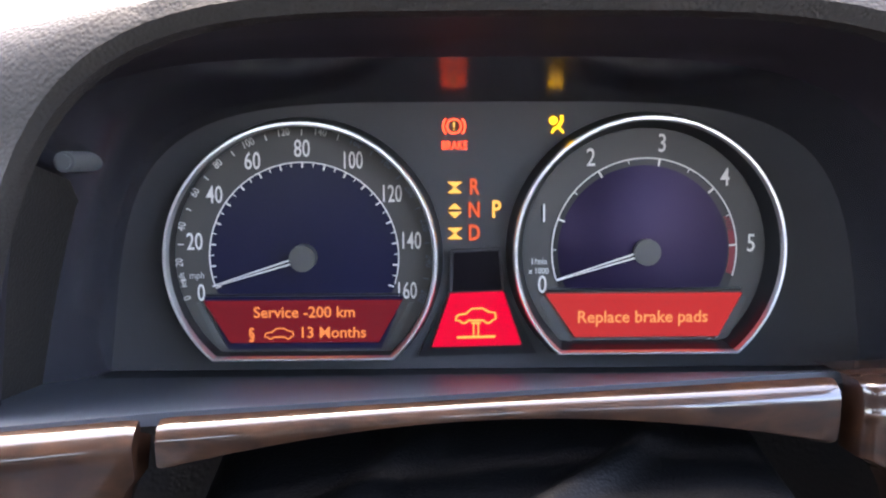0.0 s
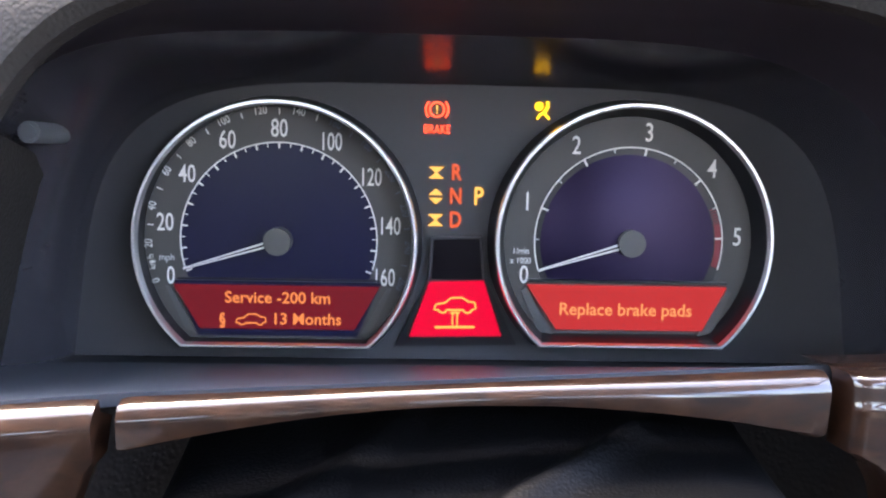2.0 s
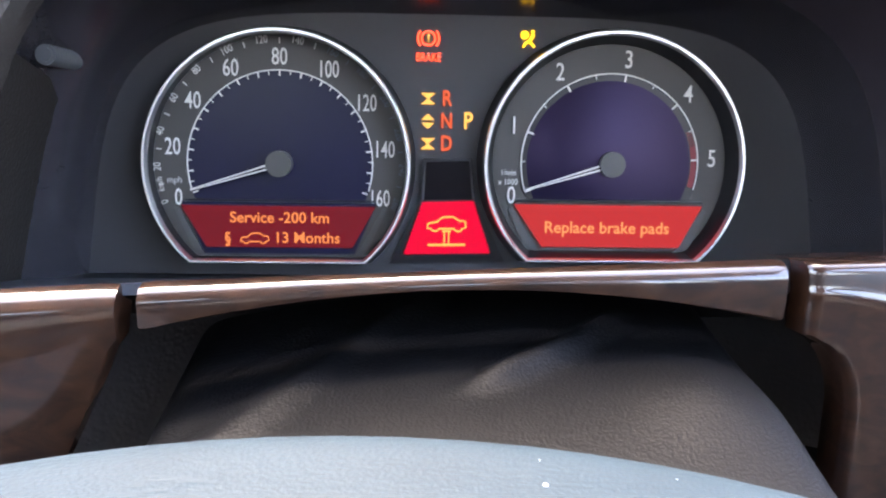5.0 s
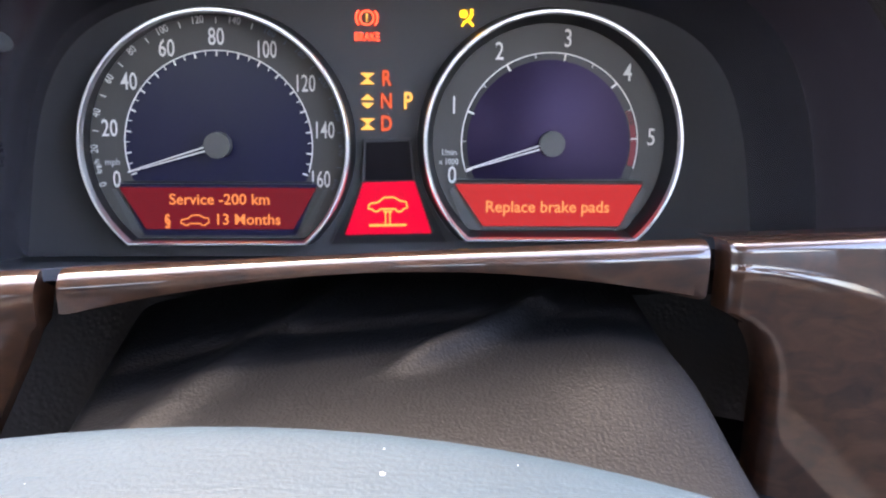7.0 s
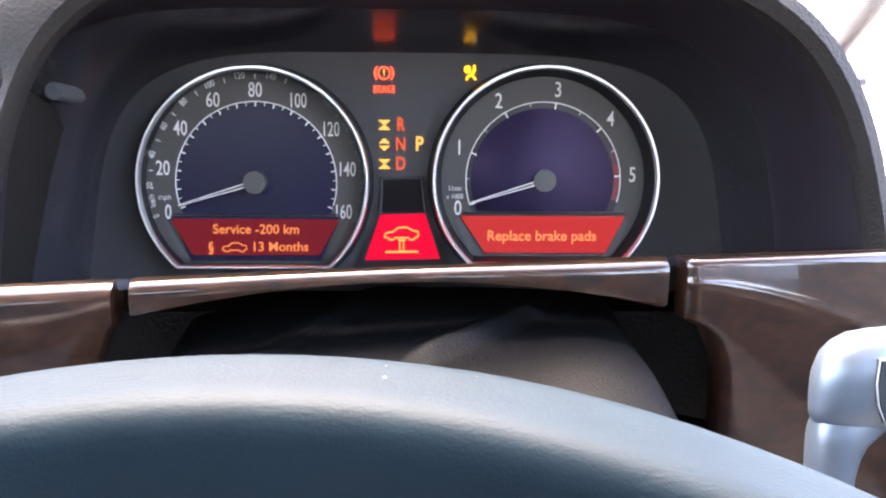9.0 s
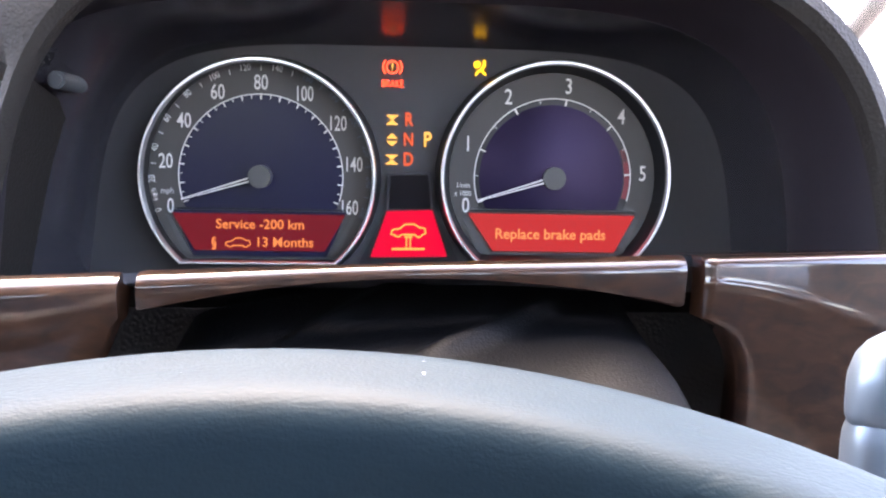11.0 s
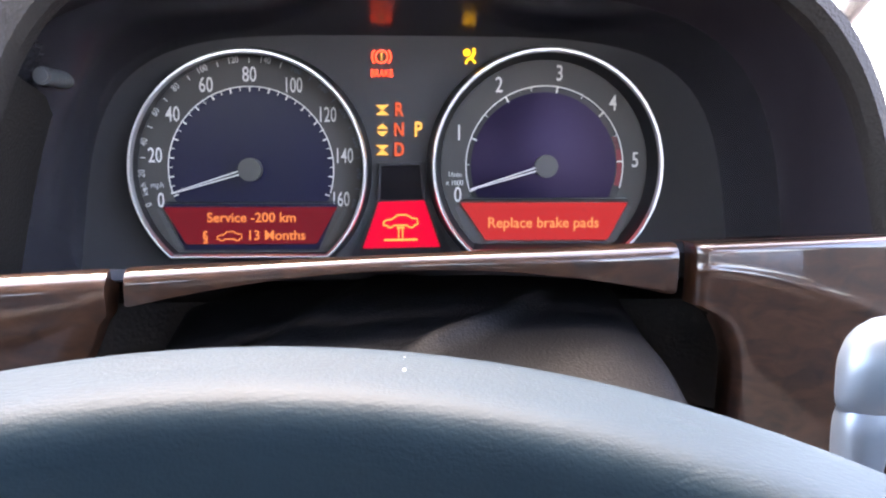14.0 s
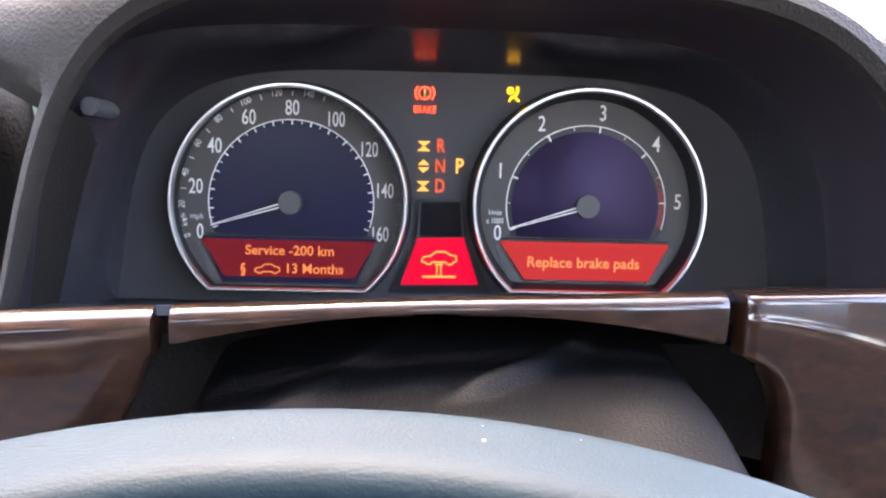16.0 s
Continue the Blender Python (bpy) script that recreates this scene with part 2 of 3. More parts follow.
cluster = thing("instrument_cluster", "dark grey car instrument cluster with two chrome-ringed dials, lit red displays", "instrument cluster", place=(0, 0.02, 0.945))
FACE = arch(0.005, 0.949, 0.150, 0.155, 0.117, 4.6, 4.6, 0.0, foot=0.014)
part("face_panel", prism([(x, z) for x, _, z in FACE], 0.0, 0.014), M_FACE, cluster, "matte dark grey panel")
part("rear_housing", box(-0.15, 0.16, 0.0145, 0.07, 0.945, 1.05, 0.01), M_BLACK, cluster)
part("bottom_lip", box(-0.166, 0.178, -0.012, 0.012, 0.944, 0.9486, 0.0015), M_BLACK, cluster, "gloss black strip")


def bezel(c, foot_scale, parent):
    r = 0.057

    def ring(k, y):
        return [(x, y, z) for x, z in dial_outline(c, r * k)]
    rows = [ring(s, y) for s, y in ((1.023, -0.0112), (1.021, -0.0130), (1.012, -0.0141), (0.994, -0.0141), (0.983, -0.0130), (0.980, -0.0112))]
    part("chrome_ring", loft(rows), M_CHROME, parent, "polished chrome ring with flat foot")
    part("inner_wall", loft([ring(0.981, -0.0117), ring(foot_scale, -0.001)]), M_BLACK, parent)
    part("outer_wall", loft([ring(1.022, -0.0117), ring(1.028, -0.006), ring(1.06, 0.0005)]), M_BLACK, parent)


def scale_line(c, r, a0, a1, w, y, n=80):
    rows = [[(*[polar(c, rr, a0 + (a1 - a0) * i / n)[0]], yy, polar(c, rr, a0 + (a1 - a0) * i / n)[1]) for rr, yy in ((r - w, y), (r + w, y), (r + w, y + 0.0003), (r - w, y + 0.0003))] for i in range(n + 1)]
    return capped(rows)


def ticks(c, angles, r0, r1, w, y):
    bm = bmesh.new()
    for a in angles:
        d = Vector((math.cos(radians(a)), math.sin(radians(a))))
        s = Vector((-d.y, d.x)) * w / 2
        o = Vector(c)
        prism([tuple(o + d * r0 - s), tuple(o + d * r1 - s), tuple(o + d * r1 + s), tuple(o + d * r0 + s)], y, y + 0.0004, bm=bm)
    return bm


def tick_row(name, c, angles, r0, r1, w, y, mat, parent):
    for a in angles:
        part(name, ticks(c, [a], r0, r1, w, y), mat, parent)


def needle(c, angle, r_tip, r_root, parent):
    d = Vector((math.cos(radians(angle)), math.sin(radians(angle))))
    s = Vector((-d.y, d.x))
    o = Vector(c)
    pivot = part("needle", prism([tuple(o + d * r_root - s * 0.0013), tuple(o + d * r_tip - s * 0.0004), tuple(o + d * r_tip + s * 0.0004), tuple(o + d * r_root + s * 0.0013)], -0.0072, -0.0066), M_BLACK, parent, "slim needle resting at zero")
    for side in (-1, 1):
        part("needle_edge", prism([tuple(o + d * r_root + s * (side * 0.00085 - 0.00035)), tuple(o + d * r_tip + s * (side * 0.0002 - 0.0002)), tuple(o + d * r_tip + s * (side * 0.0002 + 0.0002)), tuple(o + d * r_root + s * (side * 0.00085 + 0.00035))], -0.0077, -0.0071), M_WHITE, pivot, "cream white edge")
    cap = disc(c[0], c[1], 0.0057, -0.0090, -0.001, 40, 0.0012)
    part("needle_cap", cap, M_HUB, parent, "round grey cap")


def glass_dish(c, r, y, flat_z, rise):
    """A shallow bulged disc behind the needle, cut off above the text window."""
    rows = []
    # bulge skewed to the left so that the reflection brightens towards the right
    for k in (1.0, 0.9, 0.75, 0.6, 0.45, 0.3, 0.15, 0.01):
        rows.append([(c[0] + r * k * math.cos(2 * math.pi * i / 72), y - rise * (1 - k * k) * (1 - 0.9 * k * math.cos(2 * math.pi * i / 72 - 0.5)), c[1] + r * k * math.sin(2 * math.pi * i / 72)) for i in range(72)])
    bm = loft(rows)
    bmesh.ops.bisect_plane(bm, geom=bm.verts[:] + bm.edges[:] + bm.faces[:], plane_co=(0, 0, flat_z), plane_no=(0, 0, -1), clear_outer=True)
    return bm


# speedometer
speedo = part("speedometer_dial", prism(dial_outline(CL, 0.0562), -0.0012, 0.0), M_DIAL, cluster, "grey speedometer dial in miles and kilometres")
bezel(CL, 0.988, speedo)
part("centre_disc", prism([(x, max(z, CL[1] - 0.0165)) for x, z in dial_outline(CL, 0.0412)], -0.0018, -0.001), M_GLASS_BLUE, speedo, "dark blue disc")
part("lower_window", prism([(CL[0] - 0.0440, 0.9822), (CL[0] + 0.0430, 0.9822), (CL[0] + 0.0330, 0.9590), (CL[0] - 0.0340, 0.9590)], -0.0026, -0.001), M_GLASS_BLUE, speedo, "dark blue text window")
part("divider", box(CL[0] - 0.042, CL[0] + 0.042, -0.0032, -0.001, 0.9825, 0.9833), M_TUNNEL, speedo)
part("scale_arc", scale_line(CL, 0.0410, -17, 197, 0.00028, -0.0024), M_WHITE, speedo)
STEP = 218 / 160
tick_row("tick", CL, [199 - STEP * v for v in range(0, 161, 5) if v % 10], 0.0391, 0.0410, 0.0004, -0.0024, M_WHITE, speedo)
tick_row("main_tick", CL, [199 - STEP * v for v in range(0, 161, 10)], 0.0385, 0.0410, 0.0007, -0.0024, M_WHITE, speedo)
for v in range(0, 161, 20):
    x, z = polar(CL, 0.0478 if v < 40 else 0.0467, 199 - STEP * v)
    z -= 0.0002
    lettering("numeral", str(v), x, z, 0.0073, -0.0022, M_WHITE, speedo, 0.68 if v < 100 else 0.60, weight=0.00006)
lettering("unit_mark", "mph", CL[0] - 0.0468, 0.9916, 0.0029, -0.0022, M_DIM, speedo, 0.9)
KM = 218 / 260
for v in range(0, 261, 20):
    a = 199 - KM * v
    # numerals past 150 are coloured dark for the shade of the bezel wall
    lit = M_WHITE if v <= 150 else M_SHADEPRINT
    x, z = polar(CL, 0.0543, a)
    lettering("kilometre_numeral", str(v), x, z, 0.0033, -0.0021, lit, speedo, 0.8, a - 90)
    if v < 260:
        b = a - KM * 10
        part("kilometre_tick", ticks(CL, [b], 0.0525, 0.0550, 0.0004, -0.0021), lit, speedo)
lettering("kilometre_unit", "km/h", *polar(CL, 0.0540, 190.5), 0.0026, -0.0021, M_WHITE, speedo, 0.85, 100.5)
for s, x0 in ((-1, CL[0]), (1, CL[0])):
    part("corner_shade", prism([(x0 + s * 0.0455, 0.9795), (x0 + s * 0.0475, 0.9795), (x0 + s * 0.0395, 0.9615), (x0 + s * 0.0345, 0.9595)], -0.0022, -0.001), M_HUB, speedo, "grey corner wedge")
needle(CL, 197, 0.0405, 0.0052, speedo)

# speedometer's text window: service message
field = part("message_field", prism([(CL[0] - 0.0440, 0.9806), (CL[0] + 0.0425, 0.9806), (CL[0] + 0.0320, 0.9620), (CL[0] - 0.0330, 0.9620)], -0.0034, -0.0028), G_REDDIM, cluster, "dim red lit message field")
lettering("message_line", "Service -200 km", CL[0] - 0.0003, 0.9752, 0.0047, -0.0038, G_ORANGE, field, 1.0, weight=0.00010)
lettering("message_line", "13 Months", CL[0] + 0.0118, 0.9662, 0.0047, -0.0038, G_ORANGE, field, 1.0, weight=0.00010)
lettering("section_sign", "\u00a7", CL[0] - 0.0235, 0.9660, 0.0047, -0.0038, G_ORANGE, field, 1.0, weight=0.00014)


def car_sign(cx, cz, w, y, r, mat, parent):
    """Outline of a saloon car."""
    k = w / 20.0
    pts = [(-10, -2), (-9.6, 0.2), (-8.5, 0.9), (-5, 1.4), (-2.0, 3.9), (3.2, 4.1), (6.6, 2.1), (9.4, 1.9), (10, -1.2), (8, -2.0), (7.4, -3.0), (6, -3.4), (4.6, -3.0), (4, -2.0), (-4, -2.0), (-4.6, -3.0), (-6, -3.4), (-7.4, -3.0), (-8, -2.0)]
    part("car_symbol", tube([(cx + k * a, y, cz + k * b) for a, b in pts], r, 6, closed=True), mat, parent)


car_sign(CL[0] - 0.0115, 0.9658, 0.0125, -0.0038, 0.00035, G_ORANGE, field)

# rev counter
revs = part("rev_counter_dial", prism(dial_outline(CR, 0.0532), -0.0012, 0.0), M_DIAL, cluster, "grey rev counter dial with red sector")
bezel(CR, 0.935, revs)
part("centre_disc", prism([(x, max(z, CR[1] - 0.0165)) for x, z in dial_outline(CR, 0.0405)], -0.0018, -0.001), M_BLACK, revs)
part("display_dish", glass_dish((CR[0] - 0.0006, CR[1]), 0.0372, -0.0021, CR[1] - 0.0160, 0.0036), M_GLASS_PURPLE, revs, "dark violet disc")
part("divider", box(CR[0] - 0.0425, CR[0] + 0.0425, -0.0045, -0.001, 0.9838, 0.9848), M_BLACK, revs)
part("scale_arc", scale_line(CR, 0.0403, -16, 198, 0.00028, -0.0024), M_WHITE, revs)
part("red_sector", scale_line(CR, 0.0385, -15, 13, 0.0013, -0.0022), M_REDPRINT, revs, "dark red sector")
part("red_hatching", ticks(CR, [14 + 1.7 * i for i in range(6)], 0.0373, 0.0398, 0.0005, -0.0022), M_REDPRINT, revs)
tick_row("tick", CR, [198.5 - 39 * (v + 0.5) for v in range(5)], 0.0385, 0.0403, 0.0005, -0.0024, M_DIM, revs)
tick_row("main_tick", CR, [198.5 - 39 * v for v in range(6)], 0.0372, 0.0403, 0.0008, -0.0024, M_WHITE, revs)
for v in range(6):
    x, z = polar(CR, 0.0468, 198.5 - 39 * v)
    lettering("numeral", str(v), x, z, 0.0076, -0.0022, M_WHITE, revs, 0.75, weight=0.00006)
lettering("unit_mark", "1/min", CR[0] - 0.0460, 0.9968, 0.0026, -0.0022, M_WHITE, revs, 0.85)
lettering("unit_mark", "x 1000", CR[0] - 0.0460, 0.9926, 0.0026, -0.0022, M_WHITE, revs, 0.85)
for s in (-1, 1):
    part("corner_shade", prism([(CR[0] + s * 0.0435, 0.9815), (CR[0] + s * 0.0455, 0.9800), (CR[0] + s * 0.0380, 0.9625), (CR[0] + s * 0.0310, 0.9610)], -0.0022, -0.001), M_HUB, revs, "grey corner wedge")
needle(CR, 197, 0.0400, 0.0052, revs)
field = part("message_field", prism([(CR[0] - 0.0430, 0.9826), (CR[0] + 0.0430, 0.9826), (CR[0] + 0.0330, 0.9635), (CR[0] - 0.0300, 0.9635)], -0.0034, -0.0018), G_RED, cluster, "bright red lit message field")
lettering("message_line", "Replace brake pads", CR[0] - 0.0005, 0.9722, 0.0052, -0.0038, G_ORANGE2, field, 0.98, weight=0.00010)

# middle column: small window, warning field, lamps
mid = part("centre_window", prism([(-0.0085, 1.0015), (0.0125, 1.0020), (0.0145, 0.9845), (-0.0095, 0.9840)], -0.0022, 0.0), M_VOID, cluster, "small black window")
part("window_frame", tube([(-0.0090, -0.0025, 0.9840), (-0.0080, -0.0025, 1.0018), (0.0125, -0.0025, 1.0025), (0.0145, -0.0025, 0.9845)], 0.0009, 8), M_FACE, mid)
part("field_surround", prism([(-0.0095, 0.9838), (0.0150, 0.9845), (0.0290, 0.9560), (-0.0235, 0.9550)], -0.0016, 0.0), M_BLACK, cluster)
warn = part("warning_field", prism([(-0.0088, 0.9830), (0.0142, 0.9838), (0.0222, 0.9602), (-0.0170, 0.9594)], -0.0030, -0.0014), G_CRIMSON, cluster, "crimson lit warning field with yellow car lift symbol")
car_sign(0.0022, 0.9730, 0.0176, -0.0036, 0.00042, G_AMBER, warn)
part("lift_symbol", prism([(0.0002, 0.9704), (0.0042, 0.9704), (0.0042, 0.9696), (0.0002, 0.9696)], -0.0038, -0.0033), G_AMBER, warn)
for dx in (0.0009, 0.0029):
    part("lift_symbol", prism([(dx, 0.9698), (dx + 0.0006, 0.9698), (dx + 0.0006, 0.9642), (dx, 0.9642)], -0.0038, -0.0033), G_AMBER, warn)
part("lift_symbol", prism([(-0.0063, 0.9642), (0.0107, 0.9645), (0.0107, 0.9635), (-0.0063, 0.9632)], -0.0038, -0.0033), G_AMBER, warn)

for body, z in (("R", 1.0292), ("N", 1.0192), ("D", 1.0092)):
    lettering("gear_letter", body, 0.0016, z, 0.0066, -0.0008, glow("red_gear_letter", (1.0, 0.15, 0.055)), cluster, 0.74, weight=0.00022)
lettering("gear_letter", "P", 0.0112, 1.0193, 0.0072, -0.0008, G_PALE, cluster, 0.78, label="bright amber letter", weight=0.00020)


def triangle(cx, cz, w, h, up):
    s = 1 if up else -1
    return prism([(cx - w, cz - s * h), (cx + w, cz - s * h), (cx, cz + s * h)], -0.0009, -0.0002)


for cz, up in ((1.0212, True), (1.0172, False)):
    part("gear_arrow", triangle(-0.0068, cz, 0.0030, 0.0014, up), G_PALE, cluster)
for cz in (1.0292, 1.0092):
    for s in (1, -1):
        part("gear_arrow", triangle(-0.0068, cz + s * 0.0011, 0.0032, 0.0014, s < 0), G_PALE, cluster)
        part("gear_bar", prism([(-0.0098, cz + s * 0.0022 - 0.0003), (-0.0038, cz + s * 0.0022 - 0.0003), (-0.0038, cz + s * 0.0022 + 0.0003), (-0.0098, cz + s * 0.0022 + 0.0003)], -0.0009, -0.0002), G_PALE, cluster)

bx, bz = -0.0070, 1.0555
lamp = part("brake_lamp", tube([(bx + 0.0030 * math.cos(a), -0.0006, bz + 0.0030 * math.sin(a)) for a in [2 * math.pi * i / 24 for i in range(24)]], 0.00045, 6, closed=True), G_REDLAMP, cluster, "lit red brake warning lamp")
for s in (-1, 1):
    part("lamp_bracket", tube([(bx + s * 0.0047 * math.cos(a), -0.0006, bz + 0.0047 * math.sin(a)) for a in [-0.75 + 1.5 * i / 10 for i in range(11)]], 0.00045, 6), G_REDLAMP, lamp)
part("lamp_mark", prism([(bx - 0.0005, bz + 0.0018), (bx + 0.0005, bz + 0.0018), (bx + 0.0003, bz - 0.0006), (bx - 0.0003, bz - 0.0006)], -0.0009, -0.0002), G_PALE, lamp)
part("lamp_mark", disc(bx, bz - 0.0014, 0.0004, -0.0009, -0.0002, 10), G_PALE, lamp)
lettering("lamp_word", "BRAKE", bx + 0.0001, 1.0472, 0.0036, -0.0008, G_REDLAMP, lamp, 0.72, weight=0.00004)


def airbag_sign(cx, cz, k, y, mat, parent):
    """Warning sign of round cushion, seat bar and belt bar."""
    lampo = part("airbag_lamp", disc(cx - 1.6 * k, cz + 1.5 * k, 1.9 * k, y - 0.0004, y, 18), mat, parent, "lit yellow airbag warning lamp")
    part("sign_dot", disc(cx + 2.0 * k, cz + 3.0 * k, 0.8 * k, y - 0.0004, y, 12), mat, lampo)
    for a, b, w in (((2.4, 1.9), (0.6, -1.4), 0.75), ((0.8, -1.0), (-1.4, -2.2), 0.6), ((-1.2, -2.0), (-2.2, -4.0), 0.5), ((0.4, -1.2), (3.0, -3.8), 0.5)):
        p, q = Vector(a) * k, Vector(b) * k
        n = (q - p).normalized()
        n = Vector((-n.y, n.x)) * w * k
        o = Vector((cx, cz))
        part("sign_bar", prism([tuple(o + p - n), tuple(o + q - n), tuple(o + q + n), tuple(o + p + n)], y - 0.0005, y + 0.0001), mat, lampo)


airbag_sign(0.0373, 1.0563, 0.00098, -0.0006, G_YELLOW, cluster)

knob = part("reset_knob", disc(-0.1545, 1.0415, 0.0040, -0.050, 0.002, 28, 0.0012), M_KNOB, cluster, "small round grey reset knob")

# ---- the hood over the cluster ----
hood = thing("instrument_hood", "dark brown-grey pebbled plastic instrument hood with black lining", "dashboard hood", "structure", place=(0, 0.0, 0.95))
S0 = arch(0.005, 0.949, 0.150, 0.155, 0.117, 4.6, 4.6, 0.0, foot=0.014)
S0b = arch(0.006, 0.949, 0.157, 0.161, 0.121, 4.2, 4.2, -0.010, foot=0.012)
S1 = arch(0.002, 0.949, 0.177, 0.169, 0.131, 5.0, 4.0, -0.046, foot=-0.012, foot_l=-0.018)
S1b = arch(0.004, 0.949, 0.175, 0.172, 0.134, 5.0, 3.8, -0.052, foot=-0.010, foot_l=-0.012)
S1c = arch(0.010, 0.949, 0.167, 0.168, 0.136, 4.8, 4.0, -0.075, foot=0.008, foot_l=0.014)
S2 = arch(0.015, 0.949, 0.152, 0.158, 0.137, 4.6, 4.0, -0.103, foot=0.025, foot_l=0.028)
LIP1 = arch(0.015, 0.948, 0.153, 0.160, 0.139, 4.6, 4.0, -0.109, foot=0.025, foot_l=0.028)
LIP2 = arch(0.015, 0.948, 0.155, 0.164, 0.144, 4.6, 4.0, -0.112, foot=0.025, foot_l=0.028)
LIP3 = arch(0.015, 0.948, 0.158, 0.169, 0.149, 4.6, 4.0, -0.109, foot=0.025, foot_l=0.028)
LIP4 = arch(0.015, 0.948, 0.160, 0.172, 0.152, 4.6, 4.0, -0.099, foot=0.025, foot_l=0.028)
LIP5 = arch(0.015, 0.948, 0.162, 0.173, 0.153, 4.6, 4.0, -0.08, foot=0.025, foot_l=0.028)
BACK = arch(0.014, 0.940, 0.180, 0.195, 0.135, 3.0, 2.6, 0.12, foot=0.02)


def shoulder(row, far):
    """Draws the upper left of a hood section outwards, where the hood runs on over the centre display."""
    out = []
    for x, y, z in row:
        a, b = min(max((z - 1.040) / 0.022, 0.0), 1.0), min(max((-0.085 - x) / 0.045, 0.0), 1.0)
        out.append((x - far * a * a * (3 - 2 * a) * b, y, z))
    return out


LIP3, LIP4, LIP5, BACK = shoulder(LIP3, 0.012), shoulder(LIP4, 0.035), shoulder(LIP5, 0.065), shoulder(BACK, 0.095)
part("inner_band", loft([S0, S0b, S1], False), M_BAND, hood, "smooth black sloping band")
part("lining", loft([S1, S1b, S1c, S2], False), M_TUNNEL, hood, "matte black lining")
part("pebbled_shell", loft([S2, LIP1, LIP2, LIP3, LIP4, LIP5, BACK], False), M_HOOD, hood, "pebbled brown-grey soft plastic")

# ---- wood trims below the cluster ----


def front_y(x):
    return -0.1345 + 0.07 * x - 0.10 * max(0.0, x - 0.112) - 0.12 * max(0.0, -0.1 - x)


def top_z(x):
    return 0.9708 + 0.034 * x + 0.004 * max(0.0, x - 0.112)


def trim_section(x, low, nose):
    """Outline of a trim at x: a broad rounded top that catches the sky, a tight nose and a face that falls slightly back."""
    yf, zt = front_y(x), top_z(x)
    v = 1.0 - 0.45 * math.exp(-((zt - low) / 0.0070) ** 2)
    y, z = yf + 0.0095, zt + 0.0006
    pts = [(x, yf + 0.020, zt - 0.0070), (x, y + 0.0010, z - 0.0040), (x, y + 0.0004, z - 0.0006), (x, y, z)]
    tilt = 10.0
    for turn, length in ((4, 0.0012), (6, 0.0012), (8, 0.0012), (9, nose * 0.20), (6, nose * 0.20), (5, nose * 0.20), (5, nose * 0.20), (5, nose * 0.20), (7, 0.0005), (8, 0.0005), (8, 0.0005), (9, 0.0006), (7, 0.0007)):
        tilt += turn / 2
        y -= v * length * math.cos(radians(tilt))
        z -= v * length * math.sin(radians(tilt))
        tilt += turn / 2
        pts.append((x, y, z))
    h = max(0.0004, z - low)
    pts.append((x, y + 0.005 * h, z - 0.1 * h))
    pts.append((x, y + 0.05 * h, z - 0.5 * h))
    pts.append((x, y + 0.14 * h, z - 0.92 * h))
    pts.append((x, y + 0.14 * h + 0.0012, z - h))
    pts.append((x, y + 0.014, z - h))
    return [(px - min(max(px, -0.0985), 0.1095) * max(0.0, yf - py) / 0.13, py, pz) for px, py, pz in pts]


def trim(name, x0, x1, low, nose, label, n=90):
    rows = []
    for i in range(n + 1):
        u = i / n
        x = x0 + (x1 - x0) * (u * u * (3 - 2 * u) * 0.25 + u * 0.75)
        pts = trim_section(x, low(x), nose)
        edge = min(i, n - i)
        if edge < 2:
            c = Vector((x, sum(p[1] for p in pts) / len(pts), sum(p[2] for p in pts) / len(pts)))
            f = (0.93, 0.985)[edge]
            pts = [(x, c.y + (p[1] - c.y) * f, c.z + (p[2] - c.z) * f) for p in pts]
        rows.append(pts)
    return tagged(part(name, capped(rows), M_WOOD), label, "trim")


rows = []
for i in range(61):
    x = -0.42 + 0.84 * i / 60
    yf, zt = front_y(x) + 0.0235, top_z(x) - 0.0018
    rows.append([(x, -0.003, 0.9475), (x, yf * 0.6, 0.9475 + (zt - 0.9475) * 0.58), (x, yf, zt), (x, yf, zt - 0.004), (x, yf * 0.6, 0.955), (x, -0.003, 0.943)])
tagged(part("dash_shelf", capped(rows), M_SHELF), "dark satin shelf between instruments and wood trim", "dashboard shelf", kind="structure")
MID = lambda x: 0.9660 - 0.0115 * ((x - 0.007) / 0.1) ** 2
trim("wood_trim", -0.0955, 0.1065, MID, 0.0040, "glossy burr walnut trim strip arching over the steering column")
trim("wood_trim", -0.40, -0.1015, lambda x: 0.9475 - 2.2 * min(0.03, max(0.0, -0.1035 - x)) + 0.003 * math.exp((x + 0.1015) / 0.003), 0.0055, "glossy burr walnut dashboard trim beside the centre console")


def panel_left(z):
    """Left edge of the large panel: a short strip, then a rounded pocket corner and a straight side."""
    if z > 0.9535:
        return 0.1128
    if z < 0.927:
        return 0.1290
    t = (0.9535 - z) / 0.0265
    return 0.1125 + 0.0165 * (1 - (1 - t) ** 2) ** 0.5


